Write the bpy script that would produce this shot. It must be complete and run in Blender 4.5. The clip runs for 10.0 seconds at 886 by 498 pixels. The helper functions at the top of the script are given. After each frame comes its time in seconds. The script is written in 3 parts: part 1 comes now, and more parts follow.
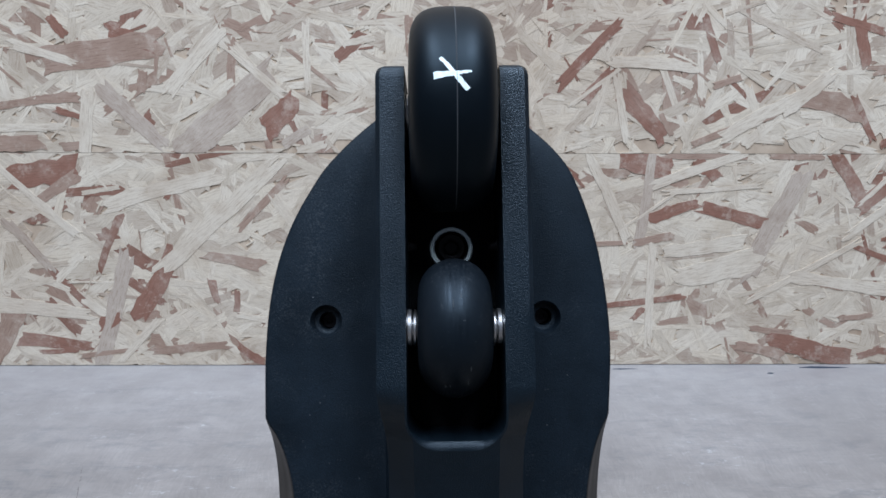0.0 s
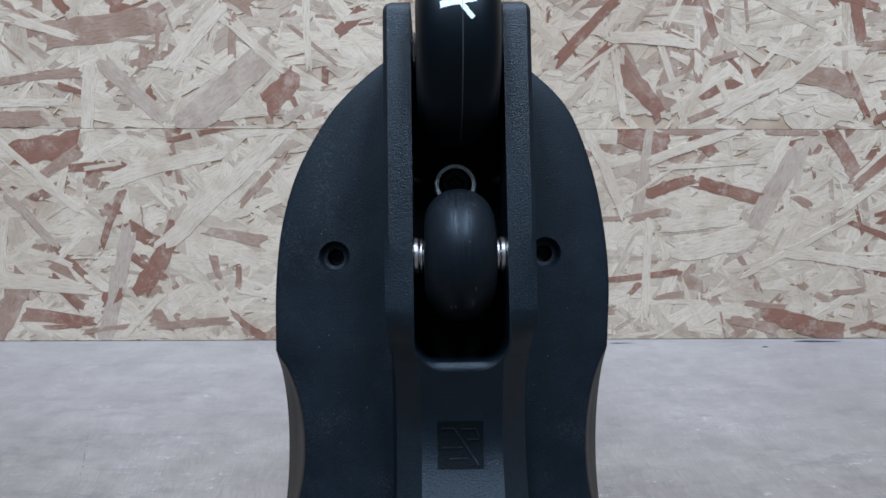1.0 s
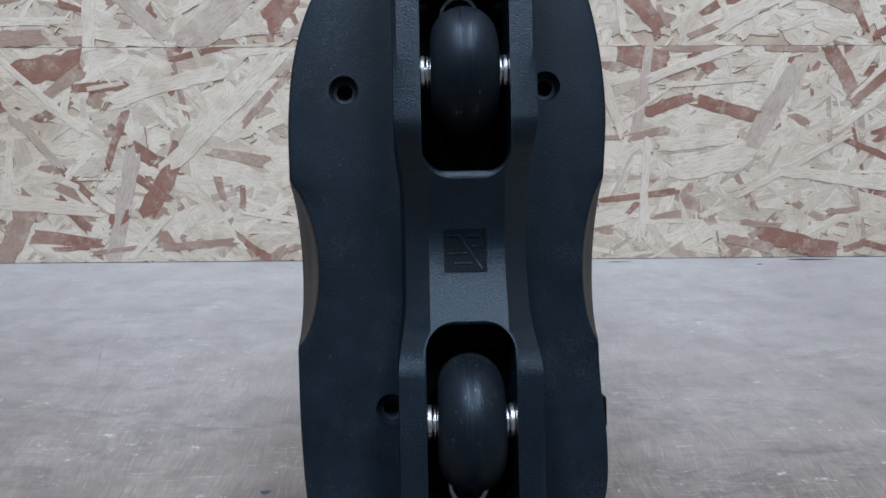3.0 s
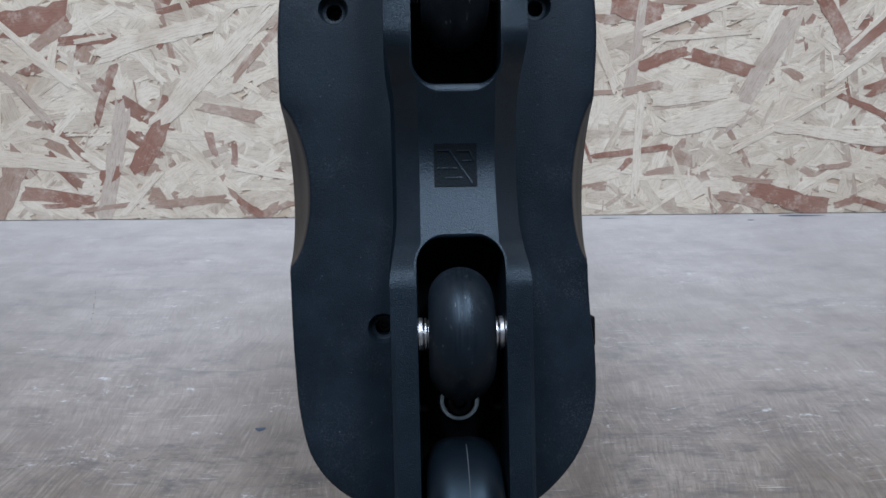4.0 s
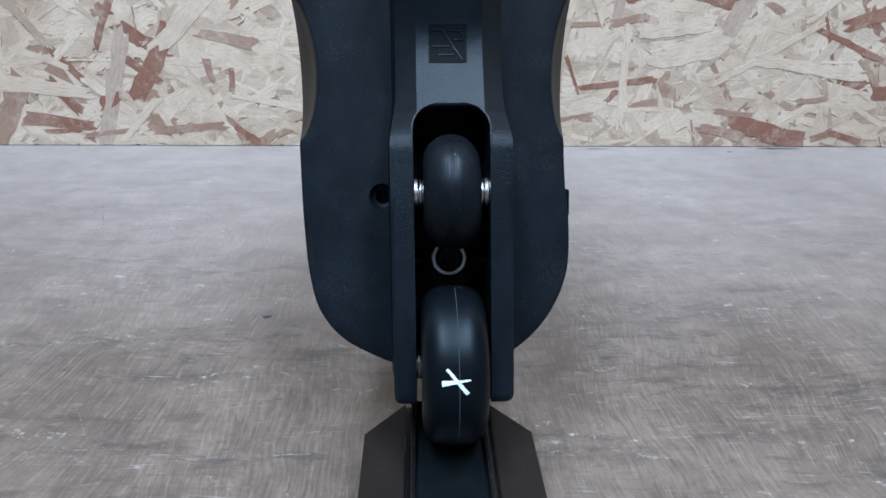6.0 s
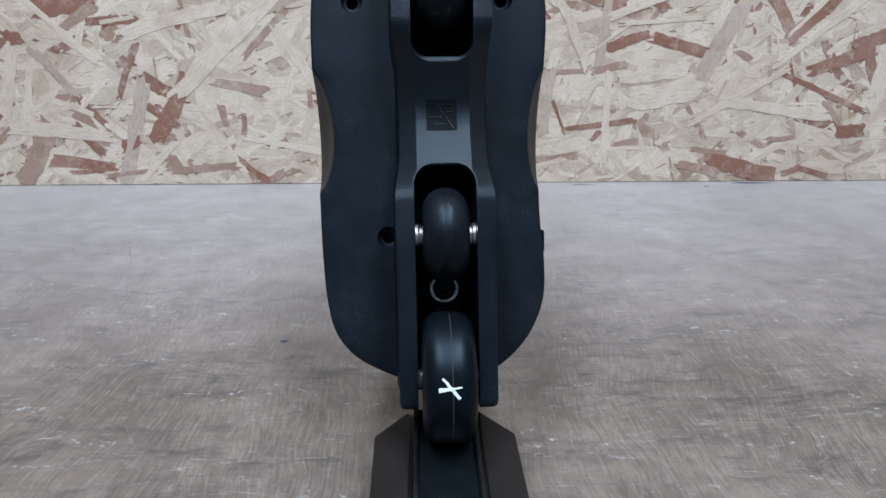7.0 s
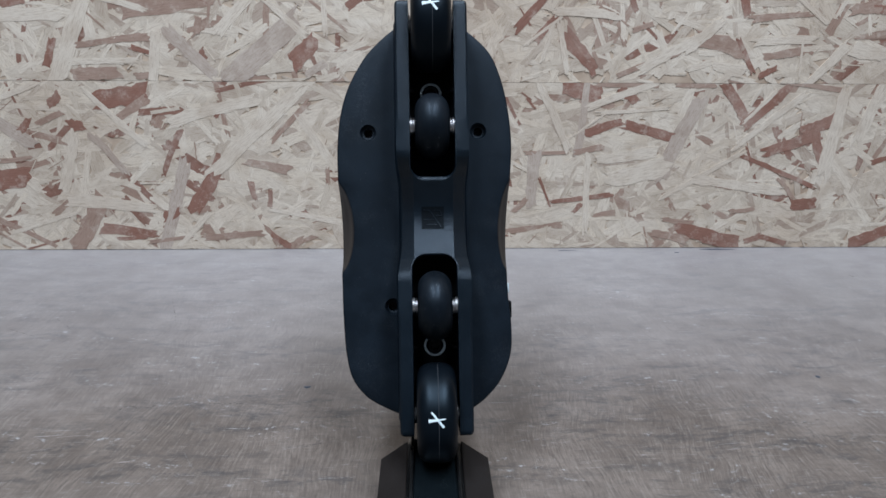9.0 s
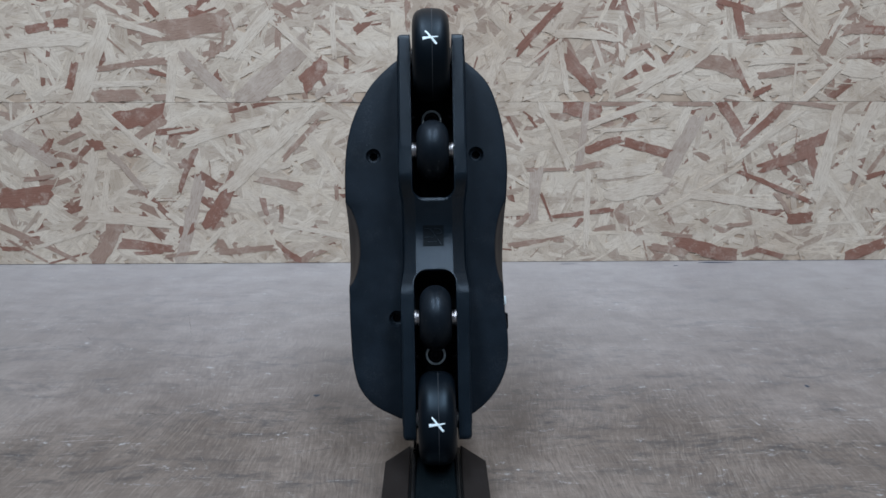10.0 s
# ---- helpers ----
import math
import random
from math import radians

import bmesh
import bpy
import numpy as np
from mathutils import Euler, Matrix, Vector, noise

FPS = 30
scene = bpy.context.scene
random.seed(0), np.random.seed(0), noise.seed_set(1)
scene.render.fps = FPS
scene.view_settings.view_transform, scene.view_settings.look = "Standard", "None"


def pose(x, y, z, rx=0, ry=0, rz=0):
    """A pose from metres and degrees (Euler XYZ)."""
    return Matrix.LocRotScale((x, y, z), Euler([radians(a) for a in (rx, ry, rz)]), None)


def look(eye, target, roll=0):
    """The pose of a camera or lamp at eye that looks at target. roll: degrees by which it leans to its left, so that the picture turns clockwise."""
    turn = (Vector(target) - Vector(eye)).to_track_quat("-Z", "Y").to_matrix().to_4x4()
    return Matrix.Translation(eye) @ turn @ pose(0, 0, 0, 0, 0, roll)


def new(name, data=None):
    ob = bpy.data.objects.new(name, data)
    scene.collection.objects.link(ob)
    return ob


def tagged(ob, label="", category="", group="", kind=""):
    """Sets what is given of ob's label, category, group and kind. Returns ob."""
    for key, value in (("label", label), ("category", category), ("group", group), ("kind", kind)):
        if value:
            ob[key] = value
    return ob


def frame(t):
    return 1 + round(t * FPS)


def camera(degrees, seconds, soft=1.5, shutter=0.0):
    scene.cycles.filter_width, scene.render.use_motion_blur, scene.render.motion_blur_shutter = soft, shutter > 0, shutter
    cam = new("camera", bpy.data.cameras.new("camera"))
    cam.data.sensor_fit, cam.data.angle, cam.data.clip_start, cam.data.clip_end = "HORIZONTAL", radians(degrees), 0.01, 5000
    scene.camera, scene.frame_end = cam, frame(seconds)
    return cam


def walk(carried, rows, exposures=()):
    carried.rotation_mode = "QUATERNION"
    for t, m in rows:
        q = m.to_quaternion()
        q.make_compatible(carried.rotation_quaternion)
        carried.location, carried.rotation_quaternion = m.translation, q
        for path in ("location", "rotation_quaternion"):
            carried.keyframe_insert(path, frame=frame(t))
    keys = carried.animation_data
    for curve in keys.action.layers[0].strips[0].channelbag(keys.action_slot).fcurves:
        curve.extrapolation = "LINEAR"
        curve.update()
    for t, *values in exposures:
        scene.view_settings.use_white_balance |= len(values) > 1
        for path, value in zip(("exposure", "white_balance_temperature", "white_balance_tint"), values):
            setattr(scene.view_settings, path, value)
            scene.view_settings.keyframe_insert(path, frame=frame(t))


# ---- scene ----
cam = camera(69.40, 10.0, soft=1.6)
PATH = [
    (0, (-0.00613, 0.03931, 0.29831), (0.00230, 0.89168, 0.07971), 0.15),
    (0.5, (-0.00596, 0.03322, 0.29081), (0.00470, 0.88450, 0.06808), 0.12),
    (1, (-0.00866, 0.02748, 0.28184), (0.00372, 0.87744, 0.05420), 0.15),
    (1.5, (-0.00775, 0.02218, 0.26917), (0.00718, 0.87025, 0.03473), -0.10),
    (2, (-0.00921, 0.01801, 0.25751), (0.00338, 0.86322, 0.01283), -0.30),
    (2.5, (-0.01035, 0.01228, 0.24868), (0.00112, 0.85257, -0.01244), -0.30),
    (2.7, (-0.01129, 0.00818, 0.24563), (0.00008, 0.84798, -0.02218), -0.21),
    (3.8, (-0.00936, -0.00355, 0.22675), (0.00971, 0.82276, -0.07799), -0.13),
    (4, (-0.00991, -0.00458, 0.22347), (0.01084, 0.81817, -0.08805), -0.08),
    (4.5, (-0.00942, -0.01016, 0.21621), (0.01623, 0.80482, -0.11478), 0.20),
    (5, (-0.01027, -0.01413, 0.20790), (0.01868, 0.79345, -0.14049), 0.58),
    (5.5, (-0.01061, -0.02548, 0.20355), (0.02006, 0.77416, -0.16251), 0.92),
    (5.7, (-0.01151, -0.03319, 0.20315), (0.02055, 0.76673, -0.17017), 0.91),
    (6.8, (-0.01162, -0.08240, 0.22385), (0.02376, 0.72585, -0.11522), 0.43),
    (7, (-0.01252, -0.09269, 0.22891), (0.02331, 0.71842, -0.10234), 0.38),
    (7.5, (-0.01270, -0.11862, 0.24383), (0.02328, 0.70312, -0.06009), 0.48),
    (8, (-0.01045, -0.14205, 0.25420), (0.02472, 0.68548, -0.03368), 0.48),
    (8.5, (-0.00689, -0.16222, 0.26624), (0.02628, 0.66979, -0.00868), 0.40),
    (9, (-0.00624, -0.18559, 0.27712), (0.01984, 0.64981, 0.01194), 0.35),
    (9.5, (-0.00356, -0.20263, 0.28440), (0.01458, 0.63481, 0.02509), 0.07),
    (10, (-0.00090, -0.21207, 0.28808), (0.01254, 0.62843, 0.03859), -0.03),
]
EXPOSURES = [(0.0, -0.05, 6500, 10), (2.5, -0.01, 6500, 10), (4.0, 0.06, 6500, 10), (5.5, 0.16, 6450, 10), (7.0, 0.06, 6700, 11),
             (8.0, -0.14, 6780, 11), (9.0, -0.22, 6720, 11), (10.0, -0.33, 6600, 10)]
walk(cam, [(t, look(eye, target, roll)) for t, eye, target, roll in PATH], EXPOSURES)

# ---- world and light: an indoor workshop under ceiling panels ----
world = bpy.data.worlds.new("workshop")
world.use_nodes = True
scene.world = world
world.node_tree.nodes["Background"].inputs[0].default_value = (0.8, 0.9, 1.0, 1)
world.node_tree.nodes["Background"].inputs[1].default_value = 0.05


def panel_lamp(name, x, y, z, sx, sy, watts, colour, rx=0.0):
    data = bpy.data.lights.new(name, "AREA")
    data.shape, data.size, data.size_y, data.energy, data.color = "RECTANGLE", sx, sy, watts, colour
    ob = new(name, data)
    ob.matrix_world = pose(x, y, z, rx, 0, 0)
    return ob


LAMP = (0.728, 0.832, 1.0)
for side in (-1, 1):
    panel_lamp("ceiling_lamp", side * 0.55, -0.5, 2.1, 0.35, 1.6, 67.0, LAMP)

U = 0.00088  # metres to one unit of the plan


# ---- materials ----
def material(name, build):
    m = bpy.data.materials.new(name)
    m.use_nodes = True
    nt = m.node_tree
    bsdf = nt.nodes["Principled BSDF"]
    build(nt, bsdf)
    return m


def node(nt, kind, **values):
    n = nt.nodes.new(kind)
    for key, value in values.items():
        n.inputs[key.replace("_", " ")].default_value = value
    return n


def coords(nt, scale, source="Object"):
    tc = nt.nodes.new("ShaderNodeTexCoord")
    mp = nt.nodes.new("ShaderNodeMapping")
    mp.inputs["Scale"].default_value = scale
    nt.links.new(tc.outputs[source], mp.inputs["Vector"])
    return mp.outputs["Vector"]


def tex_noise(nt, vec, scale, detail=4.0, rough=0.6):
    n = node(nt, "ShaderNodeTexNoise", Scale=scale, Detail=detail, Roughness=rough)
    nt.links.new(vec, n.inputs["Vector"])
    return n.outputs["Fac"]


def ramp(nt, fac, stops):
    n = nt.nodes.new("ShaderNodeValToRGB")
    el = n.color_ramp.elements
    while len(el) < len(stops):
        el.new(0.5)
    for e, (p, c) in zip(el, stops):
        e.position, e.color = p, (*c, 1) if len(c) == 3 else c
    nt.links.new(fac, n.inputs["Fac"])
    return n.outputs["Color"]


def grey(v):
    return (v, v, v)


def mix(nt, fac, a, b, mode="MIX"):
    n = nt.nodes.new("ShaderNodeMix")
    n.data_type, n.blend_type = "RGBA", mode
    for sock, val in ((n.inputs[0], fac), (n.inputs[6], a), (n.inputs[7], b)):
        if isinstance(val, bpy.types.NodeSocket):
            nt.links.new(val, sock)
        elif isinstance(val, (int, float)):
            sock.default_value = val
        else:
            sock.default_value = (*val, 1)
    return n.outputs[2]


def bump(nt, bsdf, height, strength, distance):
    n = node(nt, "ShaderNodeBump", Strength=strength, Distance=distance)
    nt.links.new(height, n.inputs["Height"])
    nt.links.new(n.outputs["Normal"], bsdf.inputs["Normal"])


def plastic(colour, rough, grain_scale, grain, scuff=0.25, wear=1.6, gloss=0.3, tint=(0.72, 0.88, 1.0)):
    def build(nt, b):
        b.inputs["Specular IOR Level"].default_value = gloss
        b.inputs["Specular Tint"].default_value = (*tint, 1)
        v = coords(nt, (1, 1, 1))
        fine = tex_noise(nt, v, grain_scale, 3)
        broad = tex_noise(nt, v, 35, 5)
        dust = tex_noise(nt, v, 900, 2)
        spots = ramp(nt, dust, [(0.0, grey(0)), (0.72, grey(0)), (0.80, grey(1))])
        patch = ramp(nt, broad, [(0.35, grey(0)), (0.7, grey(1))])
        light = tuple(c * wear for c in colour)
        col = mix(nt, patch, colour, light)
        col = mix(nt, mix(nt, scuff, grey(0), spots), col, (0.12, 0.13, 0.14))
        # moulded grain: shade between its peaks is painted into the colour
        pit_shade = ramp(nt, tex_noise(nt, v, 2100, 2), [(0.36, grey(1)), (0.56, grey(0))])
        col = mix(nt, mix(nt, min(1.0, grain), grey(0), pit_shade), col, tuple(c * 0.4 for c in colour))
        # dust that clings in patches as a fine pale speckle
        cling = ramp(nt, tex_noise(nt, v, 48, 5, 0.65), [(0.48, grey(0)), (0.66, grey(scuff))])
        fleck = ramp(nt, tex_noise(nt, v, 1700, 2), [(0.50, grey(0)), (0.66, grey(0.6))])
        col = mix(nt, mix(nt, 1.0, cling, fleck, "MULTIPLY"), col, (0.045, 0.051, 0.057))
        nt.links.new(col, b.inputs["Base Color"])
        r = ramp(nt, broad, [(0.3, grey(rough - 0.07)), (0.7, grey(rough + 0.08))])
        nt.links.new(r, b.inputs["Roughness"])
        bump(nt, b, fine, grain, 0.0004)
    return build


M_SOLE = material("moulded_black_plastic", plastic((0.0040, 0.0070, 0.0106), 0.50, 2200, 0.35, 0.7, 1.9, 0.16))
M_FRAME = material("grained_black_plastic", plastic((0.0032, 0.0066, 0.0104), 0.34, 2600, 0.5, 0.2, 1.6, 0.29))
M_GROOVE = material("smooth_brown_grey_plastic", plastic((0.022, 0.018, 0.0155), 0.5, 900, 0.1, 0.1, 1.3))
M_RIDE = material("matt_black_urethane", plastic((0.0016, 0.0028, 0.0044), 0.42, 700, 0.04, 0.05, 1.5, 0.18, (0.58, 0.82, 1.0)))
M_HUB = material("black_hub_and_slot_shade", plastic((0.002, 0.002, 0.0024), 0.6, 600, 0.1, 0.05, 1.4, 0.08))
M_BADGE = material("dark_badge_plastic", plastic((0.0016, 0.0026, 0.0036), 0.6, 1800, 0.5, 0.05, 1.4, 0.10))
M_STAND = material("brown_black_painted_metal", plastic((0.0105, 0.0082, 0.0070), 0.52, 1300, 0.08, 0.3, 1.3, 0.16))
M_CHANNEL = material("smooth_blue_black_metal", plastic((0.0030, 0.0050, 0.0062), 0.24, 900, 0.03, 0.05, 1.3, 0.6))
M_SEAM = material("pale_mould_flash", plastic((0.05, 0.055, 0.06), 0.5, 600, 0.1, 0.05, 1.3))
M_GLOSS = material("glossy_black_edge", plastic((0.0035, 0.0035, 0.0036), 0.32, 900, 0.9, 1.0, 1.5, 0.35))


def worn_build(nt, b):
    plastic((0.0026, 0.0040, 0.0058), 0.38, 500, 0.1, 0.6, 2.0, 0.19, (0.62, 0.82, 1.0))(nt, b)
    # a polished running band in the middle, scuffed into fine stripes round the tread, between matt shoulders
    sep = nt.nodes.new("ShaderNodeSeparateXYZ")
    nt.links.new(coords(nt, (1, 1, 1)), sep.inputs[0])
    across = nt.nodes.new("ShaderNodeMath")
    across.operation = "ABSOLUTE"
    nt.links.new(sep.outputs["X"], across.inputs[0])
    far = nt.nodes.new("ShaderNodeMapRange")
    far.inputs["From Min"].default_value, far.inputs["From Max"].default_value = 0.0026, 0.0048
    nt.links.new(across.outputs[0], far.inputs["Value"])
    streak = tex_noise(nt, coords(nt, (900, 30, 30)), 1.0, 5, 0.7)
    band = ramp(nt, streak, [(0.38, grey(0.30)), (0.62, grey(0.52))])
    nt.links.new(mix(nt, far.outputs["Result"], band, grey(0.52)), b.inputs["Roughness"])
    scuff = tex_noise(nt, coords(nt, (300, 170, 170)), 1.0, 5, 0.75)
    rub = ramp(nt, scuff, [(0.62, grey(0)), (0.72, grey(0.6))])
    old = b.inputs["Base Color"].links[0].from_socket
    nt.links.new(mix(nt, rub, old, (0.035, 0.040, 0.045)), b.inputs["Base Color"])


M_WORN = material("worn_black_urethane", worn_build)


def metal(colour, rough):
    def build(nt, b):
        v = coords(nt, (1, 1, 1))
        n = tex_noise(nt, v, 700, 3)
        nt.links.new(ramp(nt, n, [(0.3, tuple(c * 0.8 for c in colour)), (0.7, colour)]), b.inputs["Base Color"])
        nt.links.new(ramp(nt, n, [(0.3, grey(rough)), (0.7, grey(rough + 0.1))]), b.inputs["Roughness"])
        b.inputs["Metallic"].default_value = 1.0
    return build


M_STEEL = material("bright_steel", metal((0.78, 0.79, 0.81), 0.32))
M_WASHER = material("zinc_washer", metal((0.66, 0.76, 0.78), 0.5))
M_BOLT = material("black_oxide_bolt", metal((0.018, 0.018, 0.02), 0.4))


def paint_build(nt, b):
    v = coords(nt, (1, 1, 1))
    n = tex_noise(nt, v, 900, 4)
    nt.links.new(ramp(nt, n, [(0.3, (0.56, 0.72, 0.76)), (0.6, (0.74, 0.85, 0.88))]), b.inputs["Base Color"])
    b.inputs["Roughness"].default_value = 0.6


M_MARK = material("white_paint_marker", paint_build)


def strand_build(tone):
    def build(nt, b):
        uv = nt.nodes.new("ShaderNodeUVMap")
        uv.uv_map = "grain"
        mp = nt.nodes.new("ShaderNodeMapping")
        mp.inputs["Scale"].default_value = (70, 760, 1)
        nt.links.new(uv.outputs["UV"], mp.inputs["Vector"])
        grain = tex_noise(nt, mp.outputs["Vector"], 1.0, 6, 0.72)
        mp2 = nt.nodes.new("ShaderNodeMapping")
        mp2.inputs["Scale"].default_value = (110, 420, 1)
        nt.links.new(uv.outputs["UV"], mp2.inputs["Vector"])
        fleck = tex_noise(nt, mp2.outputs["Vector"], 2.0, 5, 0.7)
        mp3 = nt.nodes.new("ShaderNodeMapping")
        mp3.inputs["Scale"].default_value = (330, 1900, 1)
        nt.links.new(uv.outputs["UV"], mp3.inputs["Vector"])
        fibre = tex_noise(nt, mp3.outputs["Vector"], 1.0, 4, 0.7)
        v = coords(nt, (1, 1, 1))
        cloud = tex_noise(nt, v, 14, 5, 0.65)
        geo = nt.nodes.new("ShaderNodeNewGeometry")
        if tone == "mixed":
            n = nt.nodes.new("ShaderNodeValToRGB")
            n.color_ramp.interpolation = "CONSTANT"
            stops = [(0.0, (0.62, 0.55, 0.45)), (0.18, (0.555, 0.485, 0.39)), (0.34, (0.665, 0.595, 0.49)),
                     (0.50, (0.50, 0.425, 0.34)), (0.62, (0.64, 0.565, 0.455)), (0.76, (0.42, 0.34, 0.27)),
                     (0.83, (0.585, 0.51, 0.41)), (0.90, (0.34, 0.235, 0.18)), (0.955, (0.25, 0.13, 0.094))]
            el = n.color_ramp.elements
            while len(el) < len(stops):
                el.new(0.5)
            for e, (p, c) in zip(el, stops):
                e.position, e.color = p, (*c, 1)
            nt.links.new(geo.outputs["Random Per Island"], n.inputs["Fac"])
            base = n.outputs["Color"]
        else:
            base = {"R": (0.262, 0.130, 0.093), "B": (0.35, 0.245, 0.19), "G": (0.46, 0.385, 0.32),
                    "C": (0.635, 0.565, 0.465)}[tone]
        dark = mix(nt, 1.0, base, (0.60, 0.52, 0.46), "MULTIPLY")
        col = mix(nt, ramp(nt, grain, [(0.34, grey(0.9)), (0.50, grey(0))]), base, dark)
        pale = mix(nt, 1.0, base, (1.10, 1.10, 1.10), "MULTIPLY")
        col = mix(nt, ramp(nt, grain, [(0.54, grey(0)), (0.70, grey(0.8))]), col, pale)
        # every flake is a little different along its length and from side to side
        blush = tex_noise(nt, v, 26, 3, 0.5)
        col = mix(nt, ramp(nt, blush, [(0.36, grey(0.35)), (0.50, grey(0))]), col, dark)
        col = mix(nt, ramp(nt, fleck, [(0.62, grey(0)), (0.70, grey(0.55))]), col, (0.27, 0.18, 0.135))
        # whitewash that caught in patches and left the darker flakes half covered
        wash = tex_noise(nt, v, 60, 6, 0.75)
        col = mix(nt, ramp(nt, wash, [(0.52, grey(0)), (0.66, grey(0.42))]), col, (0.62, 0.555, 0.465))
        col = mix(nt, ramp(nt, cloud, [(0.50, grey(0)), (0.76, grey(0.3))]), col, (0.62, 0.555, 0.465))
        patch = tex_noise(nt, v, 6.5, 4, 0.6)
        stain = mix(nt, 1.0, col, (0.80, 0.74, 0.70), "MULTIPLY")
        col = mix(nt, ramp(nt, patch, [(0.50, grey(0)), (0.64, grey(0.6))]), col, stain)
        col = mix(nt, ramp(nt, fibre, [(0.34, grey(0.55)), (0.44, grey(0))]), col, dark)
        nt.links.new(col, b.inputs["Base Color"])
        b.inputs["Roughness"].default_value = 0.62
        bump(nt, b, grain, 0.35, 0.0004)
    return build


M_STRAND = material("pressed_wood_strands", strand_build("mixed"))
M_STRANDS = {k: material("strand_" + n, strand_build(k))
             for k, n in (("R", "red_brown"), ("B", "brown"), ("G", "grey_brown"), ("C", "cream"))}


def board_build(nt, b):
    v = coords(nt, (1, 1, 1))
    n = tex_noise(nt, v, 30, 6)
    nt.links.new(ramp(nt, n, [(0.3, (0.34, 0.25, 0.18)), (0.7, (0.58, 0.48, 0.37))]), b.inputs["Base Color"])
    b.inputs["Roughness"].default_value = 0.7


M_BOARD = material("strand_board_core", board_build)


def floor_build(nt, b):
    def turned(angle, scale):
        mp = nt.nodes.new("ShaderNodeMapping")
        mp.inputs["Rotation"].default_value = (0, 0, angle)
        mp.inputs["Scale"].default_value = scale
        nt.links.new(swept, mp.inputs["Vector"])
        return mp.outputs["Vector"]

    # the marks of sweeping and wear bend a little from place to place
    place = nt.nodes.new("ShaderNodeTexCoord").outputs["Object"]
    sway = node(nt, "ShaderNodeTexNoise", Scale=5.0, Detail=3.0, Roughness=0.5)
    nt.links.new(place, sway.inputs["Vector"])
    shift = nt.nodes.new("ShaderNodeVectorMath")
    shift.operation = "MULTIPLY_ADD"
    nt.links.new(sway.outputs["Color"], shift.inputs[0])
    shift.inputs[1].default_value = (0.08, 0.04, 0)
    nt.links.new(place, shift.inputs[2])
    swept = shift.outputs[0]
    cloud = tex_noise(nt, coords(nt, (1.0, 1.0, 1)), 6.0, 8, 0.66)
    blotch = tex_noise(nt, coords(nt, (1.0, 1.15, 1)), 24.0, 8, 0.74)
    grain = tex_noise(nt, turned(-0.10, (640, 46, 1)), 1.0, 8, 0.78)
    rubbed = tex_noise(nt, turned(0.3, (1, 1, 1)), 17, 5, 0.65)
    fibre = tex_noise(nt, turned(0.04, (30, 420, 1)), 1.0, 8, 0.78)
    speck = tex_noise(nt, coords(nt, (1, 1.2, 1)), 420, 4, 0.75)
    dirt = tex_noise(nt, turned(0.05, (1, 2.6, 1)), 34, 8, 0.8)
    col = ramp(nt, cloud, [(0.30, (0.100, 0.082, 0.069)), (0.5, (0.142, 0.119, 0.101)), (0.70, (0.188, 0.161, 0.139))])
    col = mix(nt, ramp(nt, blotch, [(0.36, grey(0.75)), (0.55, grey(0))]), col, (0.085, 0.070, 0.060))
    col = mix(nt, ramp(nt, blotch, [(0.54, grey(0)), (0.70, grey(0.45))]), col, (0.22, 0.188, 0.16))
    # fine brushed grain that runs towards the wall
    col = mix(nt, mix(nt, 1.0, ramp(nt, grain, [(0.38, grey(0.75)), (0.50, grey(0))]), ramp(nt, rubbed, [(0.38, grey(0.15)), (0.58, grey(1))]), "MULTIPLY"), col, (0.056, 0.046, 0.040))
    col = mix(nt, mix(nt, 1.0, ramp(nt, fibre, [(0.38, grey(0.5)), (0.48, grey(0))]), ramp(nt, rubbed, [(0.40, grey(1)), (0.58, grey(0.15))]), "MULTIPLY"), col, (0.056, 0.047, 0.042))
    col = mix(nt, ramp(nt, grain, [(0.53, grey(0)), (0.68, grey(0.5))]), col, (0.28, 0.262, 0.23))
    col = mix(nt, ramp(nt, speck, [(0.32, grey(0.5)), (0.46, grey(0))]), col, (0.09, 0.078, 0.07))
    # grime rubbed in along the boards, broken into smudges
    band = tex_noise(nt, turned(0.03, (2.2, 15, 1)), 1.6, 4, 0.6)
    smudge = mix(nt, 1.0, ramp(nt, dirt, [(0.48, grey(0)), (0.62, grey(0.9))]), ramp(nt, band, [(0.44, grey(0.15)), (0.56, grey(1))]), "MULTIPLY")
    col = mix(nt, smudge, col, (0.048, 0.046, 0.046))
    for angle, scale, lo, power in ((0.30, 5.0, 0.62, 0.3), (-0.6, 4.0, 0.63, 0.25), (1.25, 4.4, 0.62, 0.3), (0.02, 6.0, 0.60, 0.45)):
        scr = tex_noise(nt, turned(angle, (5.0, 130, 1)), scale, 5, 0.7)
        gate = tex_noise(nt, turned(angle, (1, 2, 1)), 11 + scale, 4, 0.7)
        line = mix(nt, 1.0, ramp(nt, scr, [(lo, grey(0)), (lo + 0.04, grey(power))]), ramp(nt, gate, [(0.52, grey(0)), (0.60, grey(1))]), "MULTIPLY")
        col = mix(nt, line, col, (0.46, 0.46, 0.45))
    chalk = tex_noise(nt, turned(0.2, (1, 1.6, 1)), 95, 6, 0.8)
    where = tex_noise(nt, turned(0.0, (1, 3, 1)), 9, 3, 0.6)
    dab = mix(nt, 1.0, ramp(nt, chalk, [(0.57, grey(0)), (0.66, grey(0.8))]), ramp(nt, where, [(0.50, grey(0)), (0.60, grey(1))]), "MULTIPLY")
    col = mix(nt, dab, col, (0.40, 0.42, 0.42))
